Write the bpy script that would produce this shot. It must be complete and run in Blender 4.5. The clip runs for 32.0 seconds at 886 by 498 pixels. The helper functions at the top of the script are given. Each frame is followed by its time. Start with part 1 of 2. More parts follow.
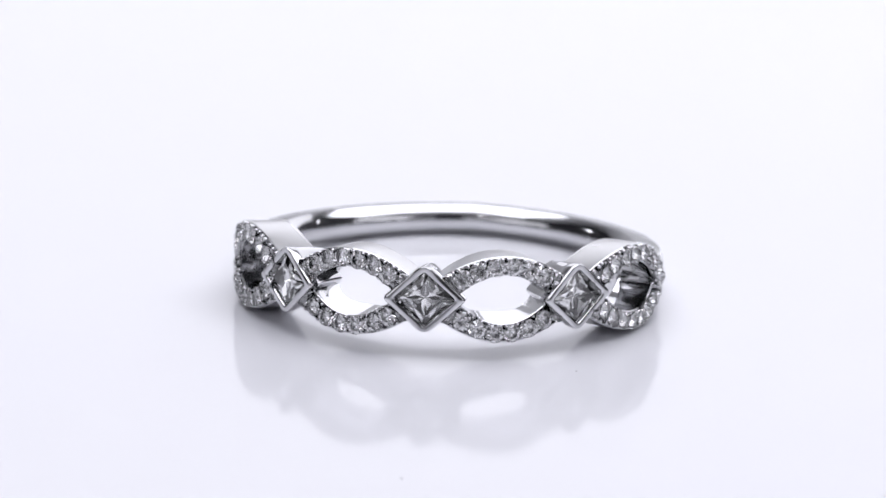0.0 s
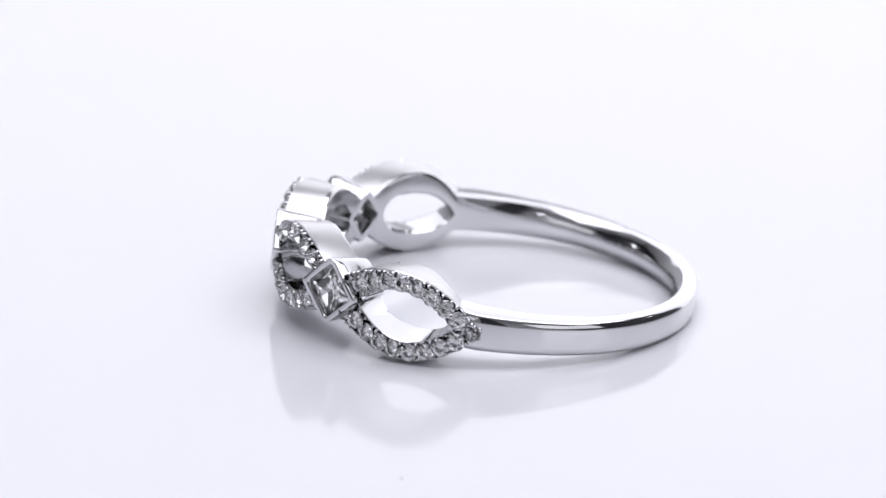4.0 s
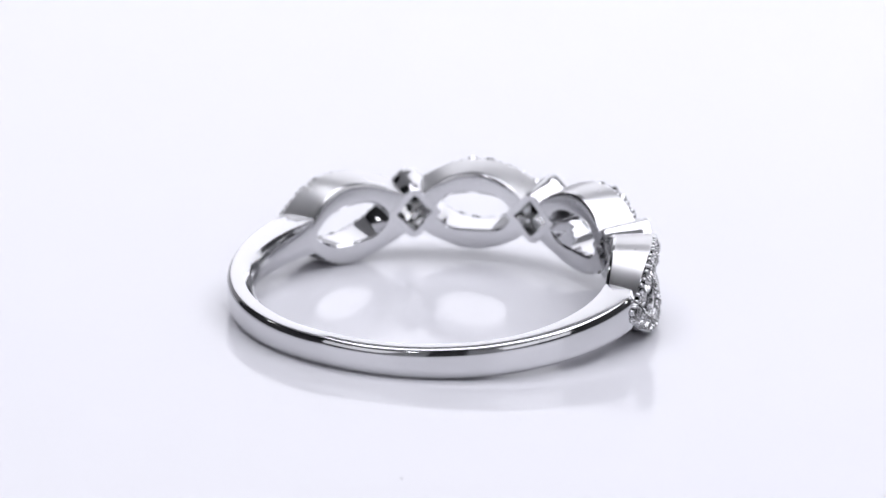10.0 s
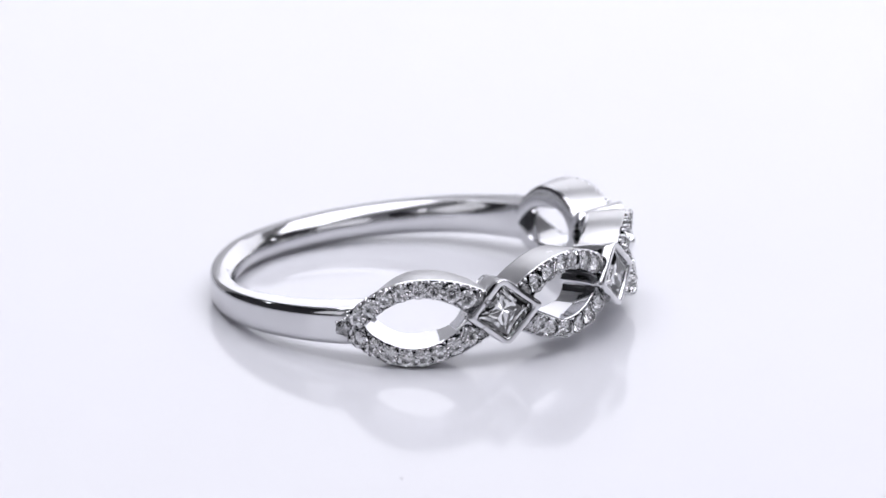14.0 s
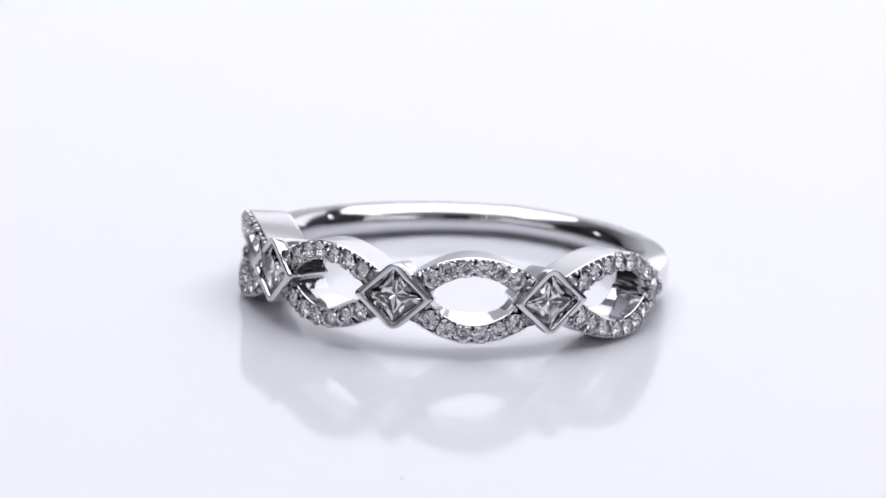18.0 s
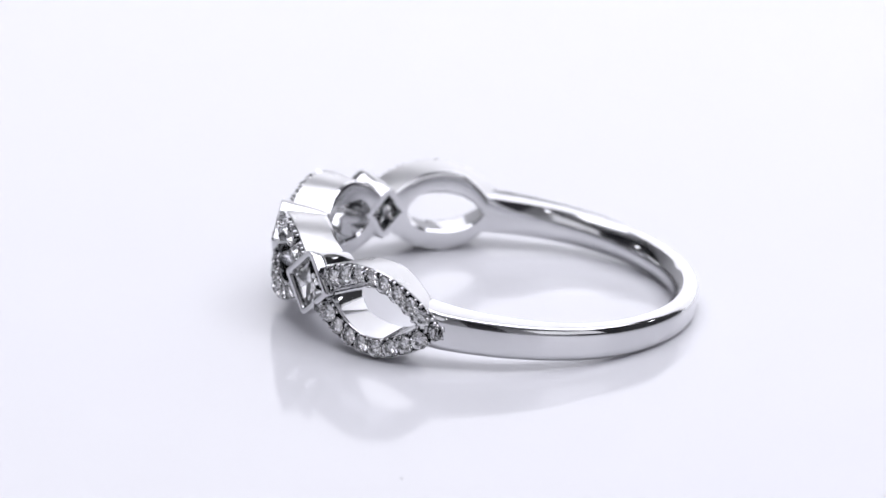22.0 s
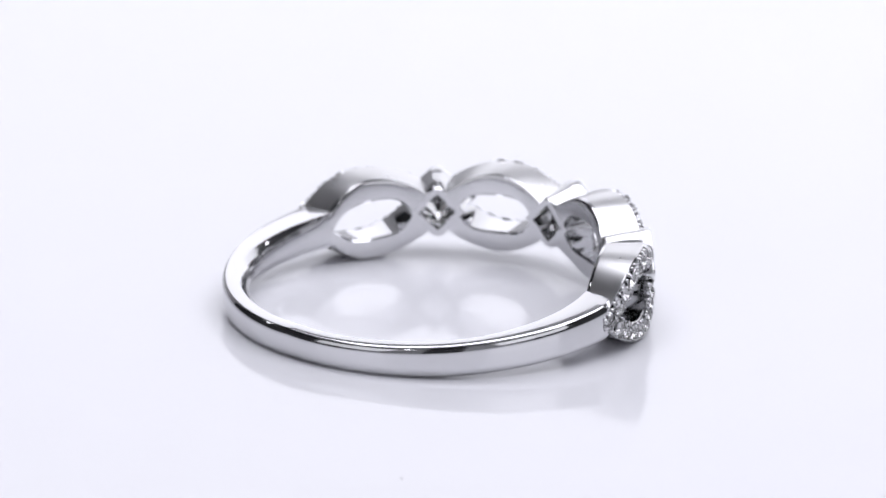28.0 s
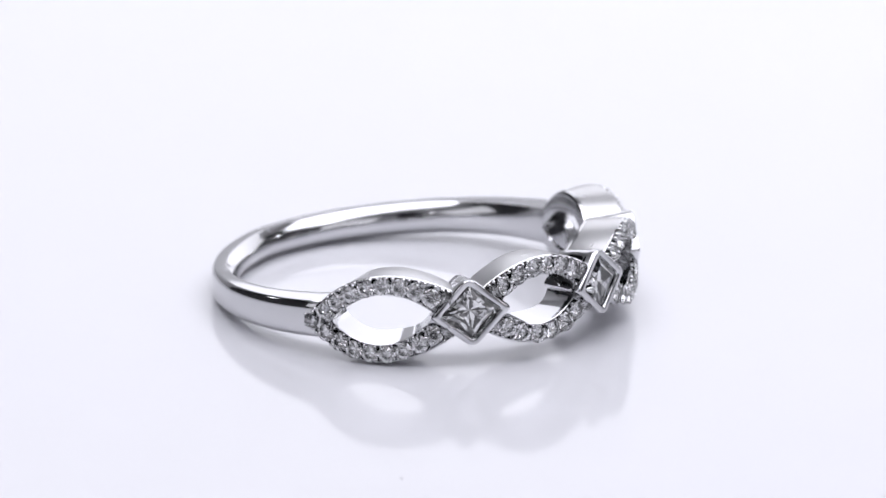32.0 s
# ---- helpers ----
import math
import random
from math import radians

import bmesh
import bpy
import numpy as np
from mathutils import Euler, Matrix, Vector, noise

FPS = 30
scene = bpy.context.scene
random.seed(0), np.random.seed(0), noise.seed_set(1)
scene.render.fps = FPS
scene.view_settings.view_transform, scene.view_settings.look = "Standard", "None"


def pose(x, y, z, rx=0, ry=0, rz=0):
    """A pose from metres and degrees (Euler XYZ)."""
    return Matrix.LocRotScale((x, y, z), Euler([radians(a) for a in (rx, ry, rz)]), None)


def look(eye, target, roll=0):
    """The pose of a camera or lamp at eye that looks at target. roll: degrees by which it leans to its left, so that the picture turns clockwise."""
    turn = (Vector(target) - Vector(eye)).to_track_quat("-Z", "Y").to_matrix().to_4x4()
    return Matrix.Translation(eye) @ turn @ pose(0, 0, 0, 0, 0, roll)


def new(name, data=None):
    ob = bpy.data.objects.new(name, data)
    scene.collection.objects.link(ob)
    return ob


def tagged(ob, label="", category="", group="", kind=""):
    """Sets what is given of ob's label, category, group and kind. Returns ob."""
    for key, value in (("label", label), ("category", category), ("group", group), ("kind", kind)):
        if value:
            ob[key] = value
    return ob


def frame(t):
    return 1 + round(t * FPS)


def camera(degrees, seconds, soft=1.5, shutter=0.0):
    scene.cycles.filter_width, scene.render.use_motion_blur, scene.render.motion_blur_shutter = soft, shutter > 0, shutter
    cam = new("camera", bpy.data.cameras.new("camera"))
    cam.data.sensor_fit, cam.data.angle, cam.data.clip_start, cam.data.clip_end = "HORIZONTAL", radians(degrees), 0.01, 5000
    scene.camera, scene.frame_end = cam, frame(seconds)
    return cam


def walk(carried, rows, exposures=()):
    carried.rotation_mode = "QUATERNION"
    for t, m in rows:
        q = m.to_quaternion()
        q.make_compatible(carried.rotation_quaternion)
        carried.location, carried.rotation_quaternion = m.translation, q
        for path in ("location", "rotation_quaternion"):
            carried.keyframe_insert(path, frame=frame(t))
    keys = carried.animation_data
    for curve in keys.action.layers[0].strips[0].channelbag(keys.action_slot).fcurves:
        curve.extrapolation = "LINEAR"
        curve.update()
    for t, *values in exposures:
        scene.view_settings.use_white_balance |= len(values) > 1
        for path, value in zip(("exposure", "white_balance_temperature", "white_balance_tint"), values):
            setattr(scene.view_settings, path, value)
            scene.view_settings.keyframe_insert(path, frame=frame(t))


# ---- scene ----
# A silver ring with diamonds, lying on a slowly turning white turntable before a macro lens.
MM = 0.001
cam = camera(9.96, 32.0, soft=1.5)
EYE = (-0.575 * MM, -246.30 * MM, 81.52 * MM)
AIM = (-0.575 * MM, 0.0, 2.835 * MM)
walk(cam, [(0.0, look(EYE, AIM, 1.40)), (32.0, look(EYE, AIM, 1.40))], exposures=[(0.0, -0.175), (32.0, -0.175)])

# focus lies on the near half of the ring
cam.data.dof.use_dof, cam.data.dof.focus_distance, cam.data.dof.aperture_fstop = True, 0.250, 65.0

# ---- light: a large softbox overhead, one behind, two dim ones in front, two small side lamps and a made-up fill ----
world = bpy.data.worlds.new("studio_air")
world.use_nodes = True
world.node_tree.nodes["Background"].inputs[0].default_value = (0.8, 0.85, 1.0, 1)
world.node_tree.nodes["Background"].inputs[1].default_value = 0.05
scene.world = world


def softbox(name, eye, target, sx, sy, watts, colour):
    lamp = bpy.data.lights.new(name, "AREA")
    lamp.shape, lamp.size, lamp.size_y, lamp.energy, lamp.color = "RECTANGLE", sx, sy, watts, colour
    ob = new(name, lamp)
    ob.matrix_world = look(eye, target)
    return ob


COOL = (0.925, 0.925, 1.0)
softbox("overhead_softbox", (0.15, 0.07, 0.62), (0.15, 0.07, 0), 1.00, 0.58, 5.4, COOL)
softbox("back_softbox", (0.27, 0.70, 0.30), (0.21, 0, 0.20), 1.24, 0.62, 2.7, COOL)
softbox("side_lamp", (-0.64, 0.22, 0.40), (0, 0, 0.0), 0.05, 0.05, 0.06, COOL)
softbox("side_lamp", (0.66, 0.27, 0.37), (0, 0, 0.0), 0.04, 0.04, 0.06, COOL)
softbox("front_softbox", (-0.54, -0.54, 0.34), (0, 0, 0.0), 0.56, 0.40, 0.62, COOL)
softbox("front_softbox", (0.58, -0.50, 0.34), (0, 0, 0.0), 0.56, 0.40, 0.74, COOL)
# Added fill with no known source; it only gives the stones glints.
softbox("sparkle_fill", (-0.20, -0.60, 0.50), (0, 0, 0.0), 0.05, 0.05, 0.07, COOL)


# ---- materials ----
def material(name):
    m = bpy.data.materials.new(name)
    m.use_nodes = True
    nodes = m.node_tree.nodes
    return m, nodes, m.node_tree.links, nodes["Principled BSDF"]


def grain(nodes, links, bsdf, scale, rough_lo, rough_hi, bump, detail=4):
    """Fine uneven gloss and relief at real size."""
    co = nodes.new("ShaderNodeTexCoord")
    n = nodes.new("ShaderNodeTexNoise")
    n.inputs["Scale"].default_value, n.inputs["Detail"].default_value = scale, detail
    links.new(co.outputs["Object"], n.inputs["Vector"])
    ramp = nodes.new("ShaderNodeMapRange")
    ramp.inputs["To Min"].default_value, ramp.inputs["To Max"].default_value = rough_lo, rough_hi
    links.new(n.outputs["Fac"], ramp.inputs["Value"])
    links.new(ramp.outputs["Result"], bsdf.inputs["Roughness"])
    if bump:
        b = nodes.new("ShaderNodeBump")
        b.inputs["Strength"].default_value, b.inputs["Distance"].default_value = bump, 0.00002
        links.new(n.outputs["Fac"], b.inputs["Height"])
        links.new(b.outputs["Normal"], bsdf.inputs["Normal"])
    return n


def metal(name, colour, lo, hi, bump=0.03):
    m, nodes, links, b = material(name)
    b.inputs["Base Color"].default_value, b.inputs["Metallic"].default_value = (*colour, 1), 1.0
    grain(nodes, links, b, 900, lo, hi, bump)
    return m


POLISHED = metal("polished_silver", (0.70, 0.70, 0.71), 0.05, 0.10)
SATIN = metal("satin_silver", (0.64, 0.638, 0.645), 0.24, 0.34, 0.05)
SATIN_IN = metal("worn_silver", (0.70, 0.70, 0.71), 0.14, 0.22, 0.10)
BAND = metal("brushed_silver", (0.70, 0.70, 0.71), 0.06, 0.11, 0.05)
FINGER = metal("smooth_worn_silver", (0.70, 0.70, 0.71), 0.08, 0.15, 0.10)


def diamond_material():
    m, nodes, links, b = material("diamond")
    nodes.remove(b)
    g = nodes.new("ShaderNodeBsdfGlass")
    g.inputs["IOR"].default_value, g.inputs["Roughness"].default_value = 2.15, 0.0
    g.inputs["Color"].default_value = (1.0, 1.0, 1.0, 1)
    links.new(g.outputs[0], nodes["Material Output"].inputs[0])
    return m


DIAMOND = diamond_material()
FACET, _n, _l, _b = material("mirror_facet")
_b.inputs["Base Color"].default_value, _b.inputs["Metallic"].default_value, _b.inputs["Roughness"].default_value = (0.97, 0.97, 0.975, 1), 1.0, 0.02


def acrylic(name, colour, rough):
    m, nodes, links, b = material(name)
    b.inputs["IOR"].default_value = 1.36
    n = grain(nodes, links, b, 60, rough * 0.8, rough * 1.2, 0)
    mix = nodes.new("ShaderNodeMix")
    mix.data_type = "RGBA"
    mix.inputs[6].default_value = (*[c * 0.985 for c in colour], 1)
    mix.inputs[7].default_value = (*colour, 1)
    links.new(n.outputs["Fac"], mix.inputs[0])
    links.new(mix.outputs[2], b.inputs["Base Color"])
    return m


ACRYLIC = acrylic("white_acrylic", (0.785, 0.785, 0.822), 0.088)
PAPER = acrylic("white_paper", (0.82, 0.82, 0.83), 0.6)
GREY = acrylic("grey_paper", (0.30, 0.30, 0.31), 0.6)
PAINT = acrylic("dark_paint", (0.03, 0.03, 0.033), 0.6)
LINT, _n, _l, _b = material("dark_lint")
_b.inputs["Base Color"].default_value, _b.inputs["Roughness"].default_value = (0.22, 0.22, 0.23, 1), 0.9


# ---- mesh helpers ----
def mesh_of(name, bm, mat, sharp=35):
    bmesh.ops.recalc_face_normals(bm, faces=bm.faces)
    for f in bm.faces:
        f.smooth = True
    for e in bm.edges:
        if len(e.link_faces) != 2 or e.calc_face_angle(0) > radians(sharp):
            e.smooth = False
    me = bpy.data.meshes.new(name)
    bm.to_mesh(me)
    bm.free()
    me.materials.append(mat)
    return me


def part(name, bm, mat, parent, label="", sharp=35):
    ob = new(name, bm if isinstance(bm, bpy.types.Mesh) else mesh_of(name, bm, mat, sharp))
    ob.parent = parent
    return tagged(ob, label)


def on_ring(radius, degrees, z, along=0.0):
    """A point in the ring's space, in mm: radius, angle from its front, height, and a step along the tangent."""
    a = radians(degrees)
    return Vector((math.sin(a) * radius + math.cos(a) * along, -math.cos(a) * radius + math.sin(a) * along, z)) * MM


def facing(degrees, radius, z, along=0.0, spin=0.0):
    """The pose of a stone or bead in the ring's space: its z axis points outwards, its y axis up."""
    a = radians(degrees)
    out, up = Vector((math.sin(a), -math.cos(a), 0)), Vector((0, 0, 1))
    side = up.cross(out)
    m = Matrix((side, up, out)).transposed().to_4x4()
    m.translation = on_ring(radius, degrees, z, along)
    return m @ Matrix.Rotation(radians(spin), 4, "Z")


def sweep(bm, loops, closed=False):
    """Skin a row of closed loops of equal length; cap both ends."""
    rings = [[bm.verts.new(p) for p in loop] for loop in loops]
    n = len(rings[0])
    for a, b in zip(rings, rings[1:]):
        for i in range(n):
            bm.faces.new((a[i], a[(i + 1) % n], b[(i + 1) % n], b[i]))
    if not closed:
        bm.faces.new(rings[0])
        bm.faces.new(rings[-1])


# ---- setting ----
def slab(name, x0, x1, y0, y1, z0, z1, mat, bevel=0.0):
    bm = bmesh.new()
    bmesh.ops.create_cube(bm, size=1)
    for v in bm.verts:
        v.co = Vector(((x0 + x1) / 2 + v.co.x * (x1 - x0), (y0 + y1) / 2 + v.co.y * (y1 - y0), (z0 + z1) / 2 + v.co.z * (z1 - z0)))
    if bevel:
        bmesh.ops.bevel(bm, geom=bm.edges[:], offset=bevel, segments=2, affect="EDGES")
    return new(name, mesh_of(name, bm, mat))


# Unseen walls close the room; their tones are set for reflections in the ring.
tagged(slab("ground", -0.9, 0.9, -0.75, 0.75, -0.062, -0.022, PAPER), "plain white paper covered table top", "table", kind="structure")
tagged(slab("wall_north", -0.9, 0.9, 0.75, 0.79, -0.062, 1.0, PAPER), "plain white studio backdrop wall", "wall", kind="structure")
tagged(slab("wall_south_1", -0.9, -0.10, -0.79, -0.75, -0.062, 1.0, GREY), "plain grey studio wall beside a dark strip", "wall", kind="structure")
# Unseen dark strip, added to put a black mark in the metal's reflections.
tagged(slab("dark_reflection_strip", -0.10, 0.17, -0.79, -0.75, -0.062, 1.0, PAINT), "unseen dark strip added for its black reflection in the ring", "wall", kind="structure")
tagged(slab("wall_south_3", 0.17, 0.9, -0.79, -0.75, -0.062, 1.0, GREY), "plain grey studio wall beside a dark strip", "wall", kind="structure")
tagged(slab("wall_east", 0.9, 0.94, -0.79, 0.79, -0.062, 1.0, PAINT), "plain dark grey studio side wall", "wall", kind="structure")
tagged(slab("wall_west", -0.94, -0.9, -0.79, 0.79, -0.062, 1.0, PAINT), "plain dark grey studio side wall", "wall", kind="structure")
tagged(slab("ceiling", -0.94, 0.94, -0.79, 0.79, 1.0, 1.04, PAPER), "plain white studio ceiling", "ceiling", kind="structure")


def turntable():
    thing = tagged(new("turntable"), "glossy white acrylic turntable disc carrying a ring", "turntable")
    bm = bmesh.new()
    bmesh.ops.create_cone(bm, cap_ends=True, segments=128, radius1=0.18, radius2=0.18, depth=0.010, matrix=Matrix.Translation((0, 0, -0.005)))
    bmesh.ops.bevel(bm, geom=[e for e in bm.edges if abs(e.verts[0].co.z - e.verts[1].co.z) < 1e-6], offset=0.001, segments=2, affect="EDGES")
    part("disc", bm, ACRYLIC, thing)
    bm = bmesh.new()
    bmesh.ops.create_cone(bm, cap_ends=True, segments=64, radius1=0.12, radius2=0.11, depth=0.012, matrix=Matrix.Translation((0, 0, -0.016)))
    part("base", bm, PAPER, thing, "white base under the disc")
    return thing


TURNTABLE = turntable()


# ---- the ring ----
RB, RS = 10.92, 10.72                # bezel rim, shank face
STEP = 42.4                          # angle between neighbouring bezels


def inner(deg):
    """Inner radius: the head is thicker than the shank."""
    k = min(max((abs(deg) - 40) / 95, 0), 1)
    return 8.47 + 0.93 * k * k * (3 - 2 * k)


def face(deg):
    """Radius at which the small stones sit: a little flatter at the front, fuller towards the shank."""
    k = min(max((abs(deg) - 30) / 50, 0), 1)
    return 10.73 + 0.21 * k * k * (3 - 2 * k)


def sag(deg):
    """The ring is a little bent: its sides hang lower than its head and back."""
    d = abs((deg + 180) % 360 - 180)
    k = min(max((d - 45) / 45, 0), 1)
    b = min(max((180 - d) / 45, 0), 1)
    return -0.19 * k * k * (3 - 2 * k) * b ** 0.8


def shank(parent):
    """The plain band behind, flat-faced with softened edges, a little wider towards the head."""
    bm, loops = bmesh.new(), []
    for i in range(161):
        deg = 80.5 + (279.5 - 80.5) * i / 160
        k = abs(deg - 180) / 100
        w = 0.785 + 0.20 * k ** 3 + 0.05 * math.sin(math.pi * min(k, 1)) ** 2
        # the band is not quite round: it bulges a little on one side
        bulge = 0.13 * math.cos(radians(deg - 145)) * max(0, 1 - k ** 4)
        ro, RI, loop = bulge + RS + 0.12 * k ** 2 - 0.20 * min(1, max(0, (k - 0.93) / 0.04)) ** 1.5, inner(min(deg, 360 - deg)) + 0.004 + bulge, []
        dome = 0.08 + 0.42 * min(1, max(0, (0.98 - k) / 0.42))
        for sign in (1, -1):
            corner = [(ro - 0.42 + 0.42 * math.cos(radians(a)), w - 0.41 + 0.50 * math.sin(radians(a))) for a in range(0, 56, 11)]
            corner.append((corner[-1][0] - 0.03, w + 0.012))
            inside = [(RI + dome * u ** 2.2, w * u) for u in (1.0, 0.93, 0.86, 0.78, 0.70, 0.60, 0.50, 0.40, 0.28, 0.12)]
            half = corner + inside
            loop += half if sign > 0 else [(r, -0.935 * z) for r, z in reversed(half)]
        loops.append([on_ring(r + (0.03 * (1 - (z / w) ** 2) if r > 10.3 else 0), deg, z + sag(deg)) for r, z in loop])
    sweep(bm, loops)
    ob = part("shank", bm, BAND, parent, "plain polished silver band", sharp=32)
    ob.data.materials.append(FINGER)
    for f in ob.data.polygons:
        a = math.degrees(math.atan2(f.center.x, -f.center.y))
        if math.hypot(f.center.x, f.center.y) < (inner(a) + 0.45) * MM:
            f.material_index = 1
    return ob


def strand(bm, low, high, back, d0, d1, flip, steps=56):
    """One half of a pointed oval link: a strip with a sunk channel for the stones. back: the half height of the opening at the finger side."""
    loops = []
    for i in range(steps + 1):
        deg = d0 + (d1 - d0) * i / steps
        h, H = low(deg), high(deg)
        H = max(H, h + 0.24)
        # towards the shank the wall falls away sooner at the back
        B = max(high(65.8 + (deg - 65.8) * 1.17), h + 0.20) if deg > 65.8 else H
        rim = min(0.07, 0.2 * (H - h))
        e, RF, q = rim * 0.45, face(deg) - 0.19, 0.10
        # past the opening the link sinks into the shank
        RI = inner(deg) + 0.10 * min(1, max(0, (deg - 80.4) / 3))
        # the back is flat where it meets the bezels and rounded between them
        near = min(abs(deg - STEP), abs(deg))
        flat = min(1, max(0.2, (near - 4) / 6)) if near < 10 else 1
        g, q = min(0.24, 0.35 * (B - h)) * flat, q * flat
        floor = RF - 0.18
        # past the opening both halves share one channel
        top = RF if h > 0.06 else floor
        step = 1.0 if h > 0.06 else 0.06
        hi = max(0.004, h * 0.87 - 0.05, back(deg))
        q = min(q, hi + 0.01)
        prof = [(RI, hi + q), (RI, B - g), (RI + 0.12 * g, B - 0.55 * g), (RI + 0.42 * g, B - 0.16 * g), (RI + g, B), (RF - e, H), (RF, H - e), (RF, H - rim), (floor, H - rim - 0.02),
                (floor, h + (rim + 0.02) * step), (top, h + rim * step), (top, h + e * step), (top - e, h), (RI + q, hi)]
        loops.append([on_ring(r, deg, z * flip + sag(deg)) for r, z in prof])
    sweep(bm, loops)


def round_stone():
    """A small brilliant of 1 mm: table, crown, girdle and pointed pavilion."""
    bm = bmesh.new()
    ringz = lambda r, z, n, off: [bm.verts.new((r * math.cos(2 * math.pi * (i + off) / n), r * math.sin(2 * math.pi * (i + off) / n), z)) for i in range(n)]
    table, crown, g1, g2 = ringz(0.23, 0.17, 8, 0), ringz(0.37, 0.11, 8, 0.5), ringz(0.5, 0.01, 16, 0), ringz(0.5, -0.01, 16, 0)
    low, tip = ringz(0.20, -0.27, 8, 0.5), bm.verts.new((0, 0, -0.43))
    bm.faces.new(table)
    for i in range(8):
        j = (i + 1) % 8
        bm.faces.new((table[i], crown[i], table[j]))
        bm.faces.new((crown[i], g1[2 * i], g1[2 * i + 1]))
        bm.faces.new((crown[i], g1[2 * i + 1], g1[(2 * i + 2) % 16]))
        bm.faces.new((table[j], crown[i], g1[(2 * i + 2) % 16], crown[j]))
        bm.faces.new((low[i], g2[2 * i], g2[2 * i + 1]))
        bm.faces.new((low[i], g2[2 * i + 1], g2[(2 * i + 2) % 16]))
        bm.faces.new((low[i], g2[(2 * i + 2) % 16], low[j]))
        bm.faces.new((low[i], low[j], tip))
    for i in range(16):
        bm.faces.new((g1[i], g2[i], g2[(i + 1) % 16], g1[(i + 1) % 16]))
    return bm


def princess_stone(a, b):
    """A square stone set on its corner, half diagonals a (across) and b (up), in mm; chevron facets below."""
    bm = bmesh.new()

    def square(k, z, mid):
        pts = []
        for i in range(8):
            q = math.pi * i / 4
            r = 1.0 if i % 2 == 0 else mid * math.sqrt(0.5)
            pts.append(bm.verts.new((a * k * r * math.cos(q) * MM, b * k * r * math.sin(q) * MM, z * MM)))
        return pts

    rows = [square(0.62, 0.20, 1.0), square(0.96, 0.03, 1.0), square(1.0, -0.01, 1.0), square(0.70, -0.265, 0.90), square(0.36, -0.555, 0.82)]
    tip = bm.verts.new((0, 0, -0.86 * MM))
    bm.faces.new(rows[0])
    for p, q in zip(rows, rows[1:]):
        for i in range(8):
            j = (i + 1) % 8
            if i % 2 == 0:
                bm.faces.new((p[i], q[i], q[j])), bm.faces.new((p[i], q[j], p[j]))
            else:
                bm.faces.new((p[i], q[i], p[j])), bm.faces.new((q[i], q[j], p[j]))
    for i in range(8):
        bm.faces.new((rows[-1][i], rows[-1][(i + 1) % 8], tip))
    return bm


def bezel_frame(a, b):
    """A square tube on its corner that stands through the band: rim, narrower rounded neck, seat and the clean square hole at the back."""
    bm, loops = bmesh.new(), []
    depth = RB - inner(0)
    # share of a, share of b, depth below the rim, rounding of the side corners, rounding of the top and bottom corners
    prof = [(0.68, 0.82, -depth, 0.07, 0.30), (0.70, 0.87, -depth + 0.10, 0.07, 0.30), (0.80, 0.95, -1.40, 0.06, 0.30), (0.90, 0.98, -0.80, 0.06, 0.30), (0.96, 0.99, -0.60, 0.06, 0.29),
            (1.0, 1.0, -0.50, 0.07, 0.28), (1.0, 1.0, -0.42, 0.08, 0.27), (0.995, 0.995, -0.22, 0.08, 0.25), (0.985, 0.985, -0.10, 0.09, 0.22), (0.962, 0.962, -0.035, 0.09, 0.19),
            (0.935, 0.935, -0.01, 0.09, 0.16), (0.80, 0.80, 0.0, 0.10, 0.10), (0.765, 0.765, -0.015, 0.10, 0.10), (0.738, 0.738, -0.07, 0.10, 0.10), (0.718, 0.718, -0.18, 0.08, 0.08),
            (0.71, 0.71, -0.50, 0.05, 0.05),
            (0.60, 0.64, -0.85, 0.05, 0.05), (0.475, 0.54, -1.30, 0.05, 0.05), (0.465, 0.53, -depth + 0.05, 0.05, 0.05), (0.48, 0.545, -depth, 0.06, 0.06)]
    for ka, kb, z, sa, sb in prof:
        loop = []
        for i in range(4):
            q, soft = math.pi * i / 2, sa if i % 2 == 0 else sb
            c = Vector((math.cos(q) * a * ka, math.sin(q) * b * kb))
            before = Vector((math.cos(q - math.pi / 2) * a * ka, math.sin(q - math.pi / 2) * b * kb))
            after = Vector((math.cos(q + math.pi / 2) * a * ka, math.sin(q + math.pi / 2) * b * kb))
            p0, p1 = c + (before - c) * soft, c + (after - c) * soft
            for s in (0.0, 0.17, 0.34, 0.5, 0.66, 0.83, 1.0):
                w = p0 * (1 - s) ** 2 + c * 2 * s * (1 - s) + p1 * s ** 2
                # the back follows the round of the finger hole
                bend = math.sqrt(inner(0) ** 2 - w.x ** 2) - inner(0) - 0.004 if z < -depth + 0.2 else 0
                loop.append(Vector((w.x, w.y, z + bend)) * MM)
        loops.append(loop)
    loops.append(loops[0])
    sweep(bm, loops, closed=True)
    bmesh.ops.remove_doubles(bm, verts=bm.verts, dist=1e-7)
    return bm


def bead():
    bm = bmesh.new()
    bmesh.ops.create_icosphere(bm, subdivisions=2, radius=0.5)
    for v in bm.verts:
        v.co.z = v.co.z * 1.5
    return bm


def facets(me):
    """Puts an added metal mirror on the facets below the girdle, to brighten the stone."""
    me.materials.append(FACET)
    low = min(v.co.z for v in me.vertices)
    for f in me.polygons:
        if f.normal.z < -0.2 and f.center.z < 0.05 * low:
            f.material_index = 1
    return me


STONE = facets(mesh_of("pave_diamond", round_stone(), DIAMOND, sharp=1))
BEAD = mesh_of("prong", bead(), POLISHED, sharp=80)


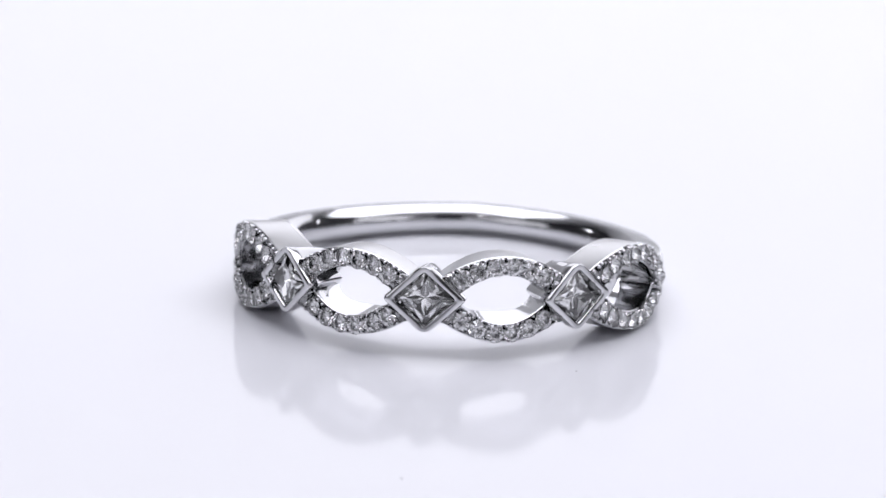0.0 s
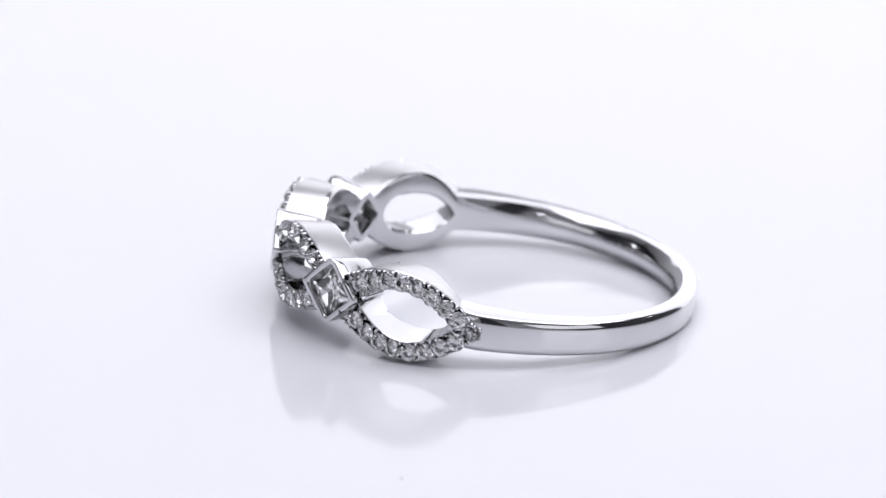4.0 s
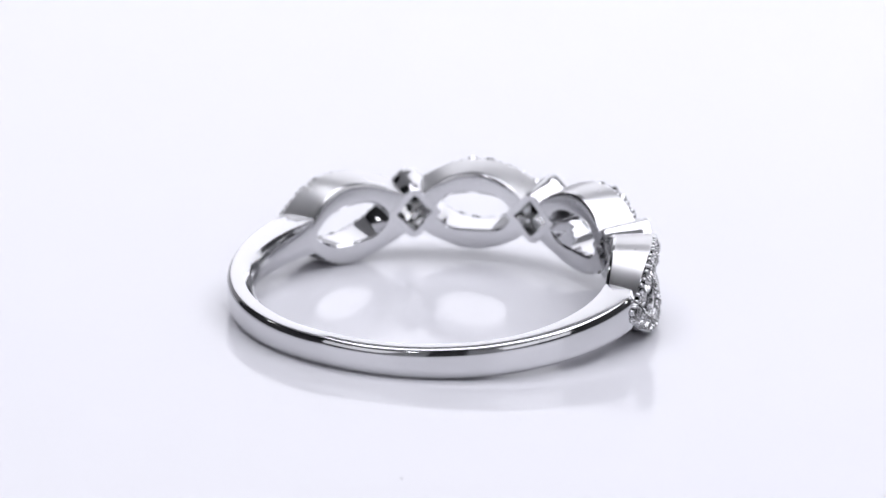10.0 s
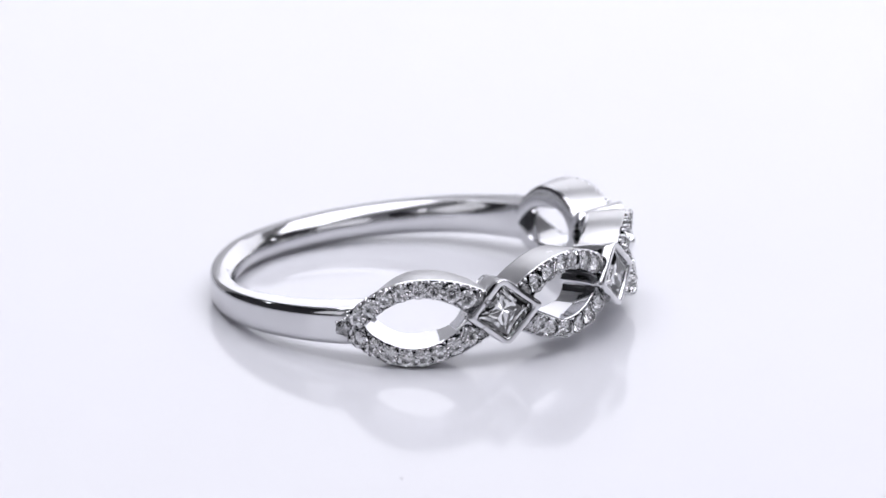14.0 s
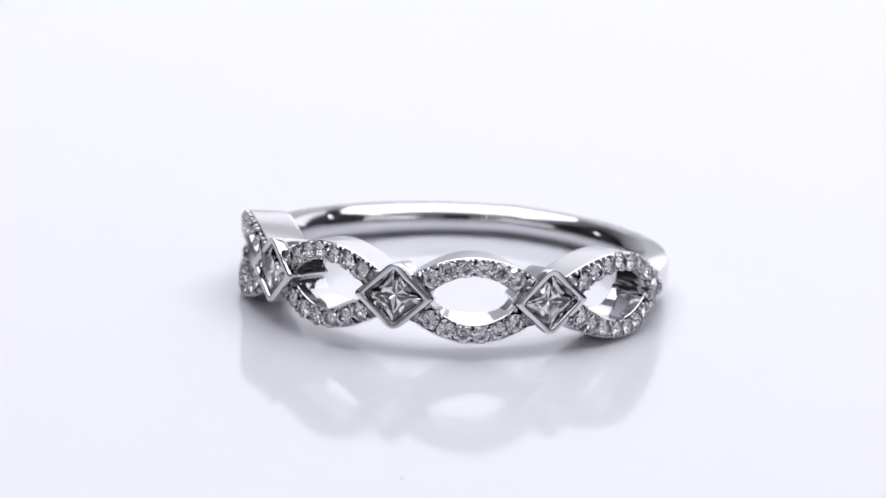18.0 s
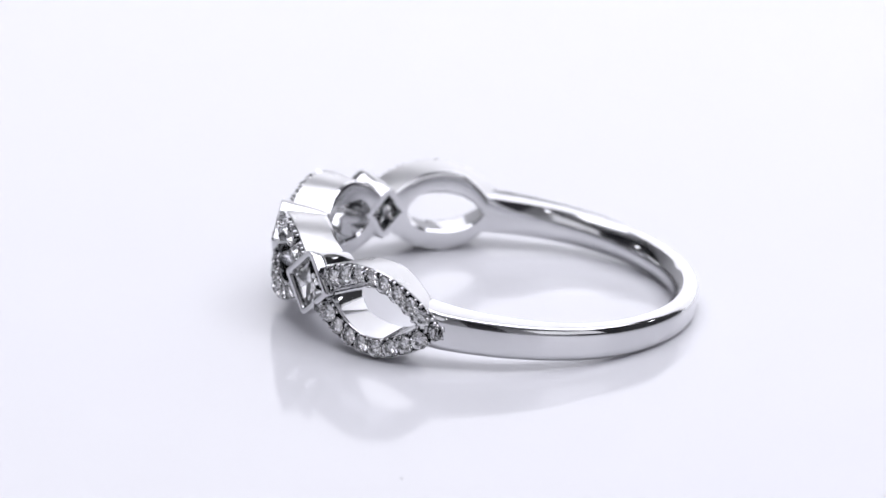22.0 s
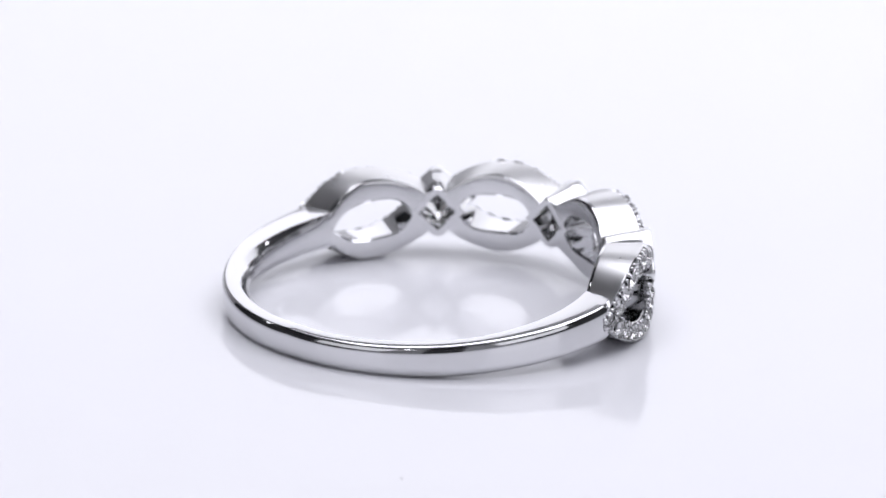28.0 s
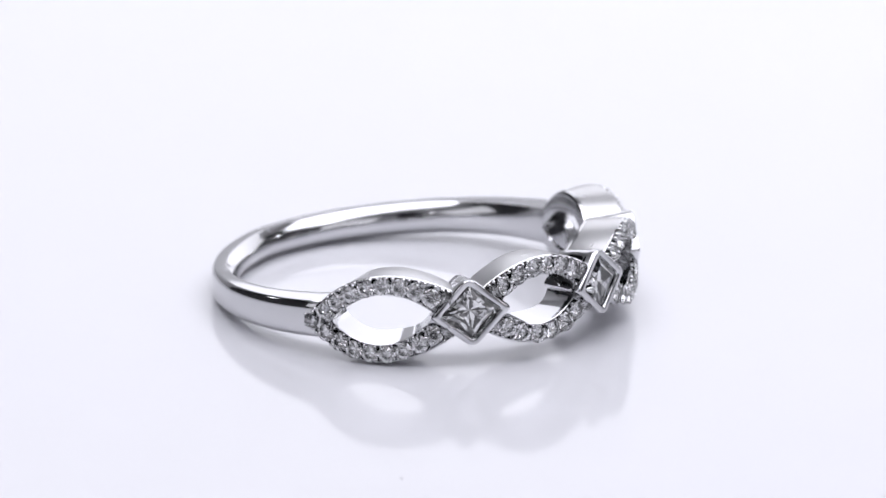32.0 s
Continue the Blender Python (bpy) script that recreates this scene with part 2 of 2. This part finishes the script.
def hole_of_bezel(deg, at):
    """Height that keeps a link clear of the open back of the bezel at that angle."""
    return max(0.004, 1.05 * (1 - abs(deg - at) * 0.17 / 1.15))


def link(parent, kind, side):
    """A pointed oval link with stones along both halves. kind: inner or outer; side: 1 or -1."""
    if kind == "inner":
        mid, d0, d1, reach = 21.35, 3.4, 39.3, 13.6
        low = lambda d: max(1.22 * (1 - (abs(d - mid) / reach) ** 2), hole_of_bezel(d, 0), hole_of_bezel(d, STEP), 0.004)
        high = lambda d: 2.16 - 0.98 * (abs(d - mid) / 16.5) ** 2
        back = lambda d: 1.0 * (1 - (abs(d - mid) / 14.2) ** 4)
        count, first, last = 8, 5.8, 36.6
    else:
        mid, d0, d1, reach = 65.8, 46.1, 87.5, 14.3
        low = lambda d: max(1.25 * (1 - (abs(d - mid) / reach) ** 2), hole_of_bezel(d, STEP), 0.004)
        high = lambda d: 2.20 - (0.95 * (abs(d - mid) / 18) ** 2 if d < mid else min(1.80, 1.30 * (abs(d - mid) / 17.4) ** 2.1))
        back = lambda d: 1.02 * (1 - ((mid - d) / 14.6) ** 4) if d < mid else 1.02 * (1 - ((d - mid) / 14.2) ** 2.6)
        count, first, last = 10, 48.4, 85.5
    bm = bmesh.new()
    for flip in (1, -1):
        strand(bm, low, high, back, d0, d1, flip)
    if side < 0:
        bmesh.ops.transform(bm, matrix=Matrix.Diagonal((-1, 1, 1, 1)), verts=bm.verts)
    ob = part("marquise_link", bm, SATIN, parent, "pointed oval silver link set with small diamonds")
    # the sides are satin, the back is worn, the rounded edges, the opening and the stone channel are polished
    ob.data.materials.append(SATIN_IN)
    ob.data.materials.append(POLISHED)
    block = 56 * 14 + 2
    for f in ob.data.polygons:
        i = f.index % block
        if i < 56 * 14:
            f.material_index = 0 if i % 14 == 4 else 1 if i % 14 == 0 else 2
    rng = random.Random(7 + (kind == "outer") * 2 + (side > 0))

    def middle(d):
        return (max(low(d), 0.0) + high(d)) / 2

    for flip in (1, -1):
        # even spacing along the curved strand
        ds = np.linspace(first, last, 400)
        zs = np.array([middle(d) for d in ds])
        run = np.concatenate([[0], np.cumsum(np.hypot(np.diff(ds) * 0.18, np.diff(zs)))])
        spots = np.interp(np.linspace(0, run[-1], count), run, ds)
        gap = run[-1] / (count - 1)
        for i, d in enumerate(spots):
            z = middle(d)
            if kind == "outer" and i == count - 1:
                if flip < 0:
                    continue
                z = 0.0
            size = min(1.14 * gap, 0.97) * (0.86 if z == 0 else 1)
            s = new("pave_diamond", STONE)
            s.parent = ob
            s.matrix_basis = facing(side * d, face(d) + 0.01, z * flip + sag(d), spin=rng.uniform(0, 45)) @ Matrix.Rotation(rng.uniform(-0.17, 0.17), 4, "X") @ Matrix.Rotation(rng.uniform(-0.17, 0.17), 4, "Y") @ Matrix.Scale(size * MM, 4)
        # two small beads hold the stones on each edge of every gap
        for d in [first - 1.2, *((spots[1:] + spots[:-1]) / 2), last + 1.0]:
            for edge in (0, 1):
                h, H = max(low(d), 0.0), high(d)
                if H - h < 0.35 and edge == 0:
                    continue
                for shift in (-0.75, 0.75):
                    e = d + shift + rng.uniform(-0.2, 0.2)
                    z = (high(e) - 0.13) if edge else (max(low(e), 0.0) + 0.13)
                    p = new("prong", BEAD)
                    p.parent = ob
                    p.matrix_basis = facing(side * e, face(e) - rng.uniform(0.08, 0.16), z * flip + sag(e)) @ Matrix.Scale(rng.uniform(0.18, 0.26) * MM, 4)
    if kind == "outer":
        for d, z in ((82.9, 0.0), (84.9, 0.42), (84.9, -0.42), (87.0, 0.14), (87.0, -0.14)):
            p = new("prong", BEAD)
            p.parent = ob
            p.matrix_basis = facing(side * d, face(d) - 0.14, z + sag(d)) @ Matrix.Scale(0.28 * MM, 4)
    return ob


def ring():
    thing = tagged(new("ring"), "polished silver ring with three square diamonds and pave links", "ring")
    shank(thing)
    for side in (1, -1):
        link(thing, "inner", side)
        link(thing, "outer", side)
    for k in (-1, 0, 1):
        a, b = (2.12, 1.88) if k == 0 else (2.08, 1.88)
        bz = part("bezel", bezel_frame(a, b), POLISHED, thing, "square bezel standing on its corner", sharp=30)
        bz.matrix_basis = facing(k * STEP, RB, 0, spin=1.3)
        bz.data.materials.append(SATIN_IN)
        for f in bz.data.polygons:
            if f.center.z < -2.3 * MM and f.normal.z < -0.7:
                f.material_index = 1
        st = part("princess_diamond", mesh_of("princess_diamond", princess_stone(a * 0.73, b * 0.73), DIAMOND, 1), DIAMOND, bz, "square cut clear diamond", sharp=1)
        st.location = (0, 0, -0.20 * MM)
    return thing


RING = ring()


def speck(x, y, size, seed):
    rng = random.Random(seed)
    bm = bmesh.new()
    bmesh.ops.create_icosphere(bm, subdivisions=1, radius=size / 2 * MM)
    for v in bm.verts:
        v.co = Vector((v.co.x * rng.uniform(0.9, 1.6), v.co.y * rng.uniform(0.5, 0.9), v.co.z * 0.4))
    low = min(v.co.z for v in bm.verts)
    ob = tagged(new("dust_speck", mesh_of("dust_speck", bm, LINT)), "tiny dark dust speck lying on the white disc", "dust", "dust specks")
    return ob, pose(x * MM, y * MM, -low)


SPECKS = [speck(7.30, -9.55, 0.08, 1), speck(-6.71, 0.55, 0.08, 2)]
still = speck(-2.24, -26.1, 0.10, 5)
still[0].matrix_world = still[1]


def motions():
    """The disc turns at an even rate; ring and dust ride on it."""
    start, rate = 6.776, 20.549
    on_disc = pose(-0.354 * MM, 1.66 * MM, 1.915 * MM) @ pose(0, 0, 0, 0, -0.213) @ pose(0, 0, 0, -6.2)
    turns = [(i * 0.5, pose(0, 0, 0, 0, 0, -(start + rate * i * 0.5))) for i in range(65)]
    walk(TURNTABLE, turns)
    walk(RING, [(t, m @ on_disc) for t, m in turns])
    for ob, m in SPECKS:
        walk(ob, [(t, turn @ m) for t, turn in turns])


motions()
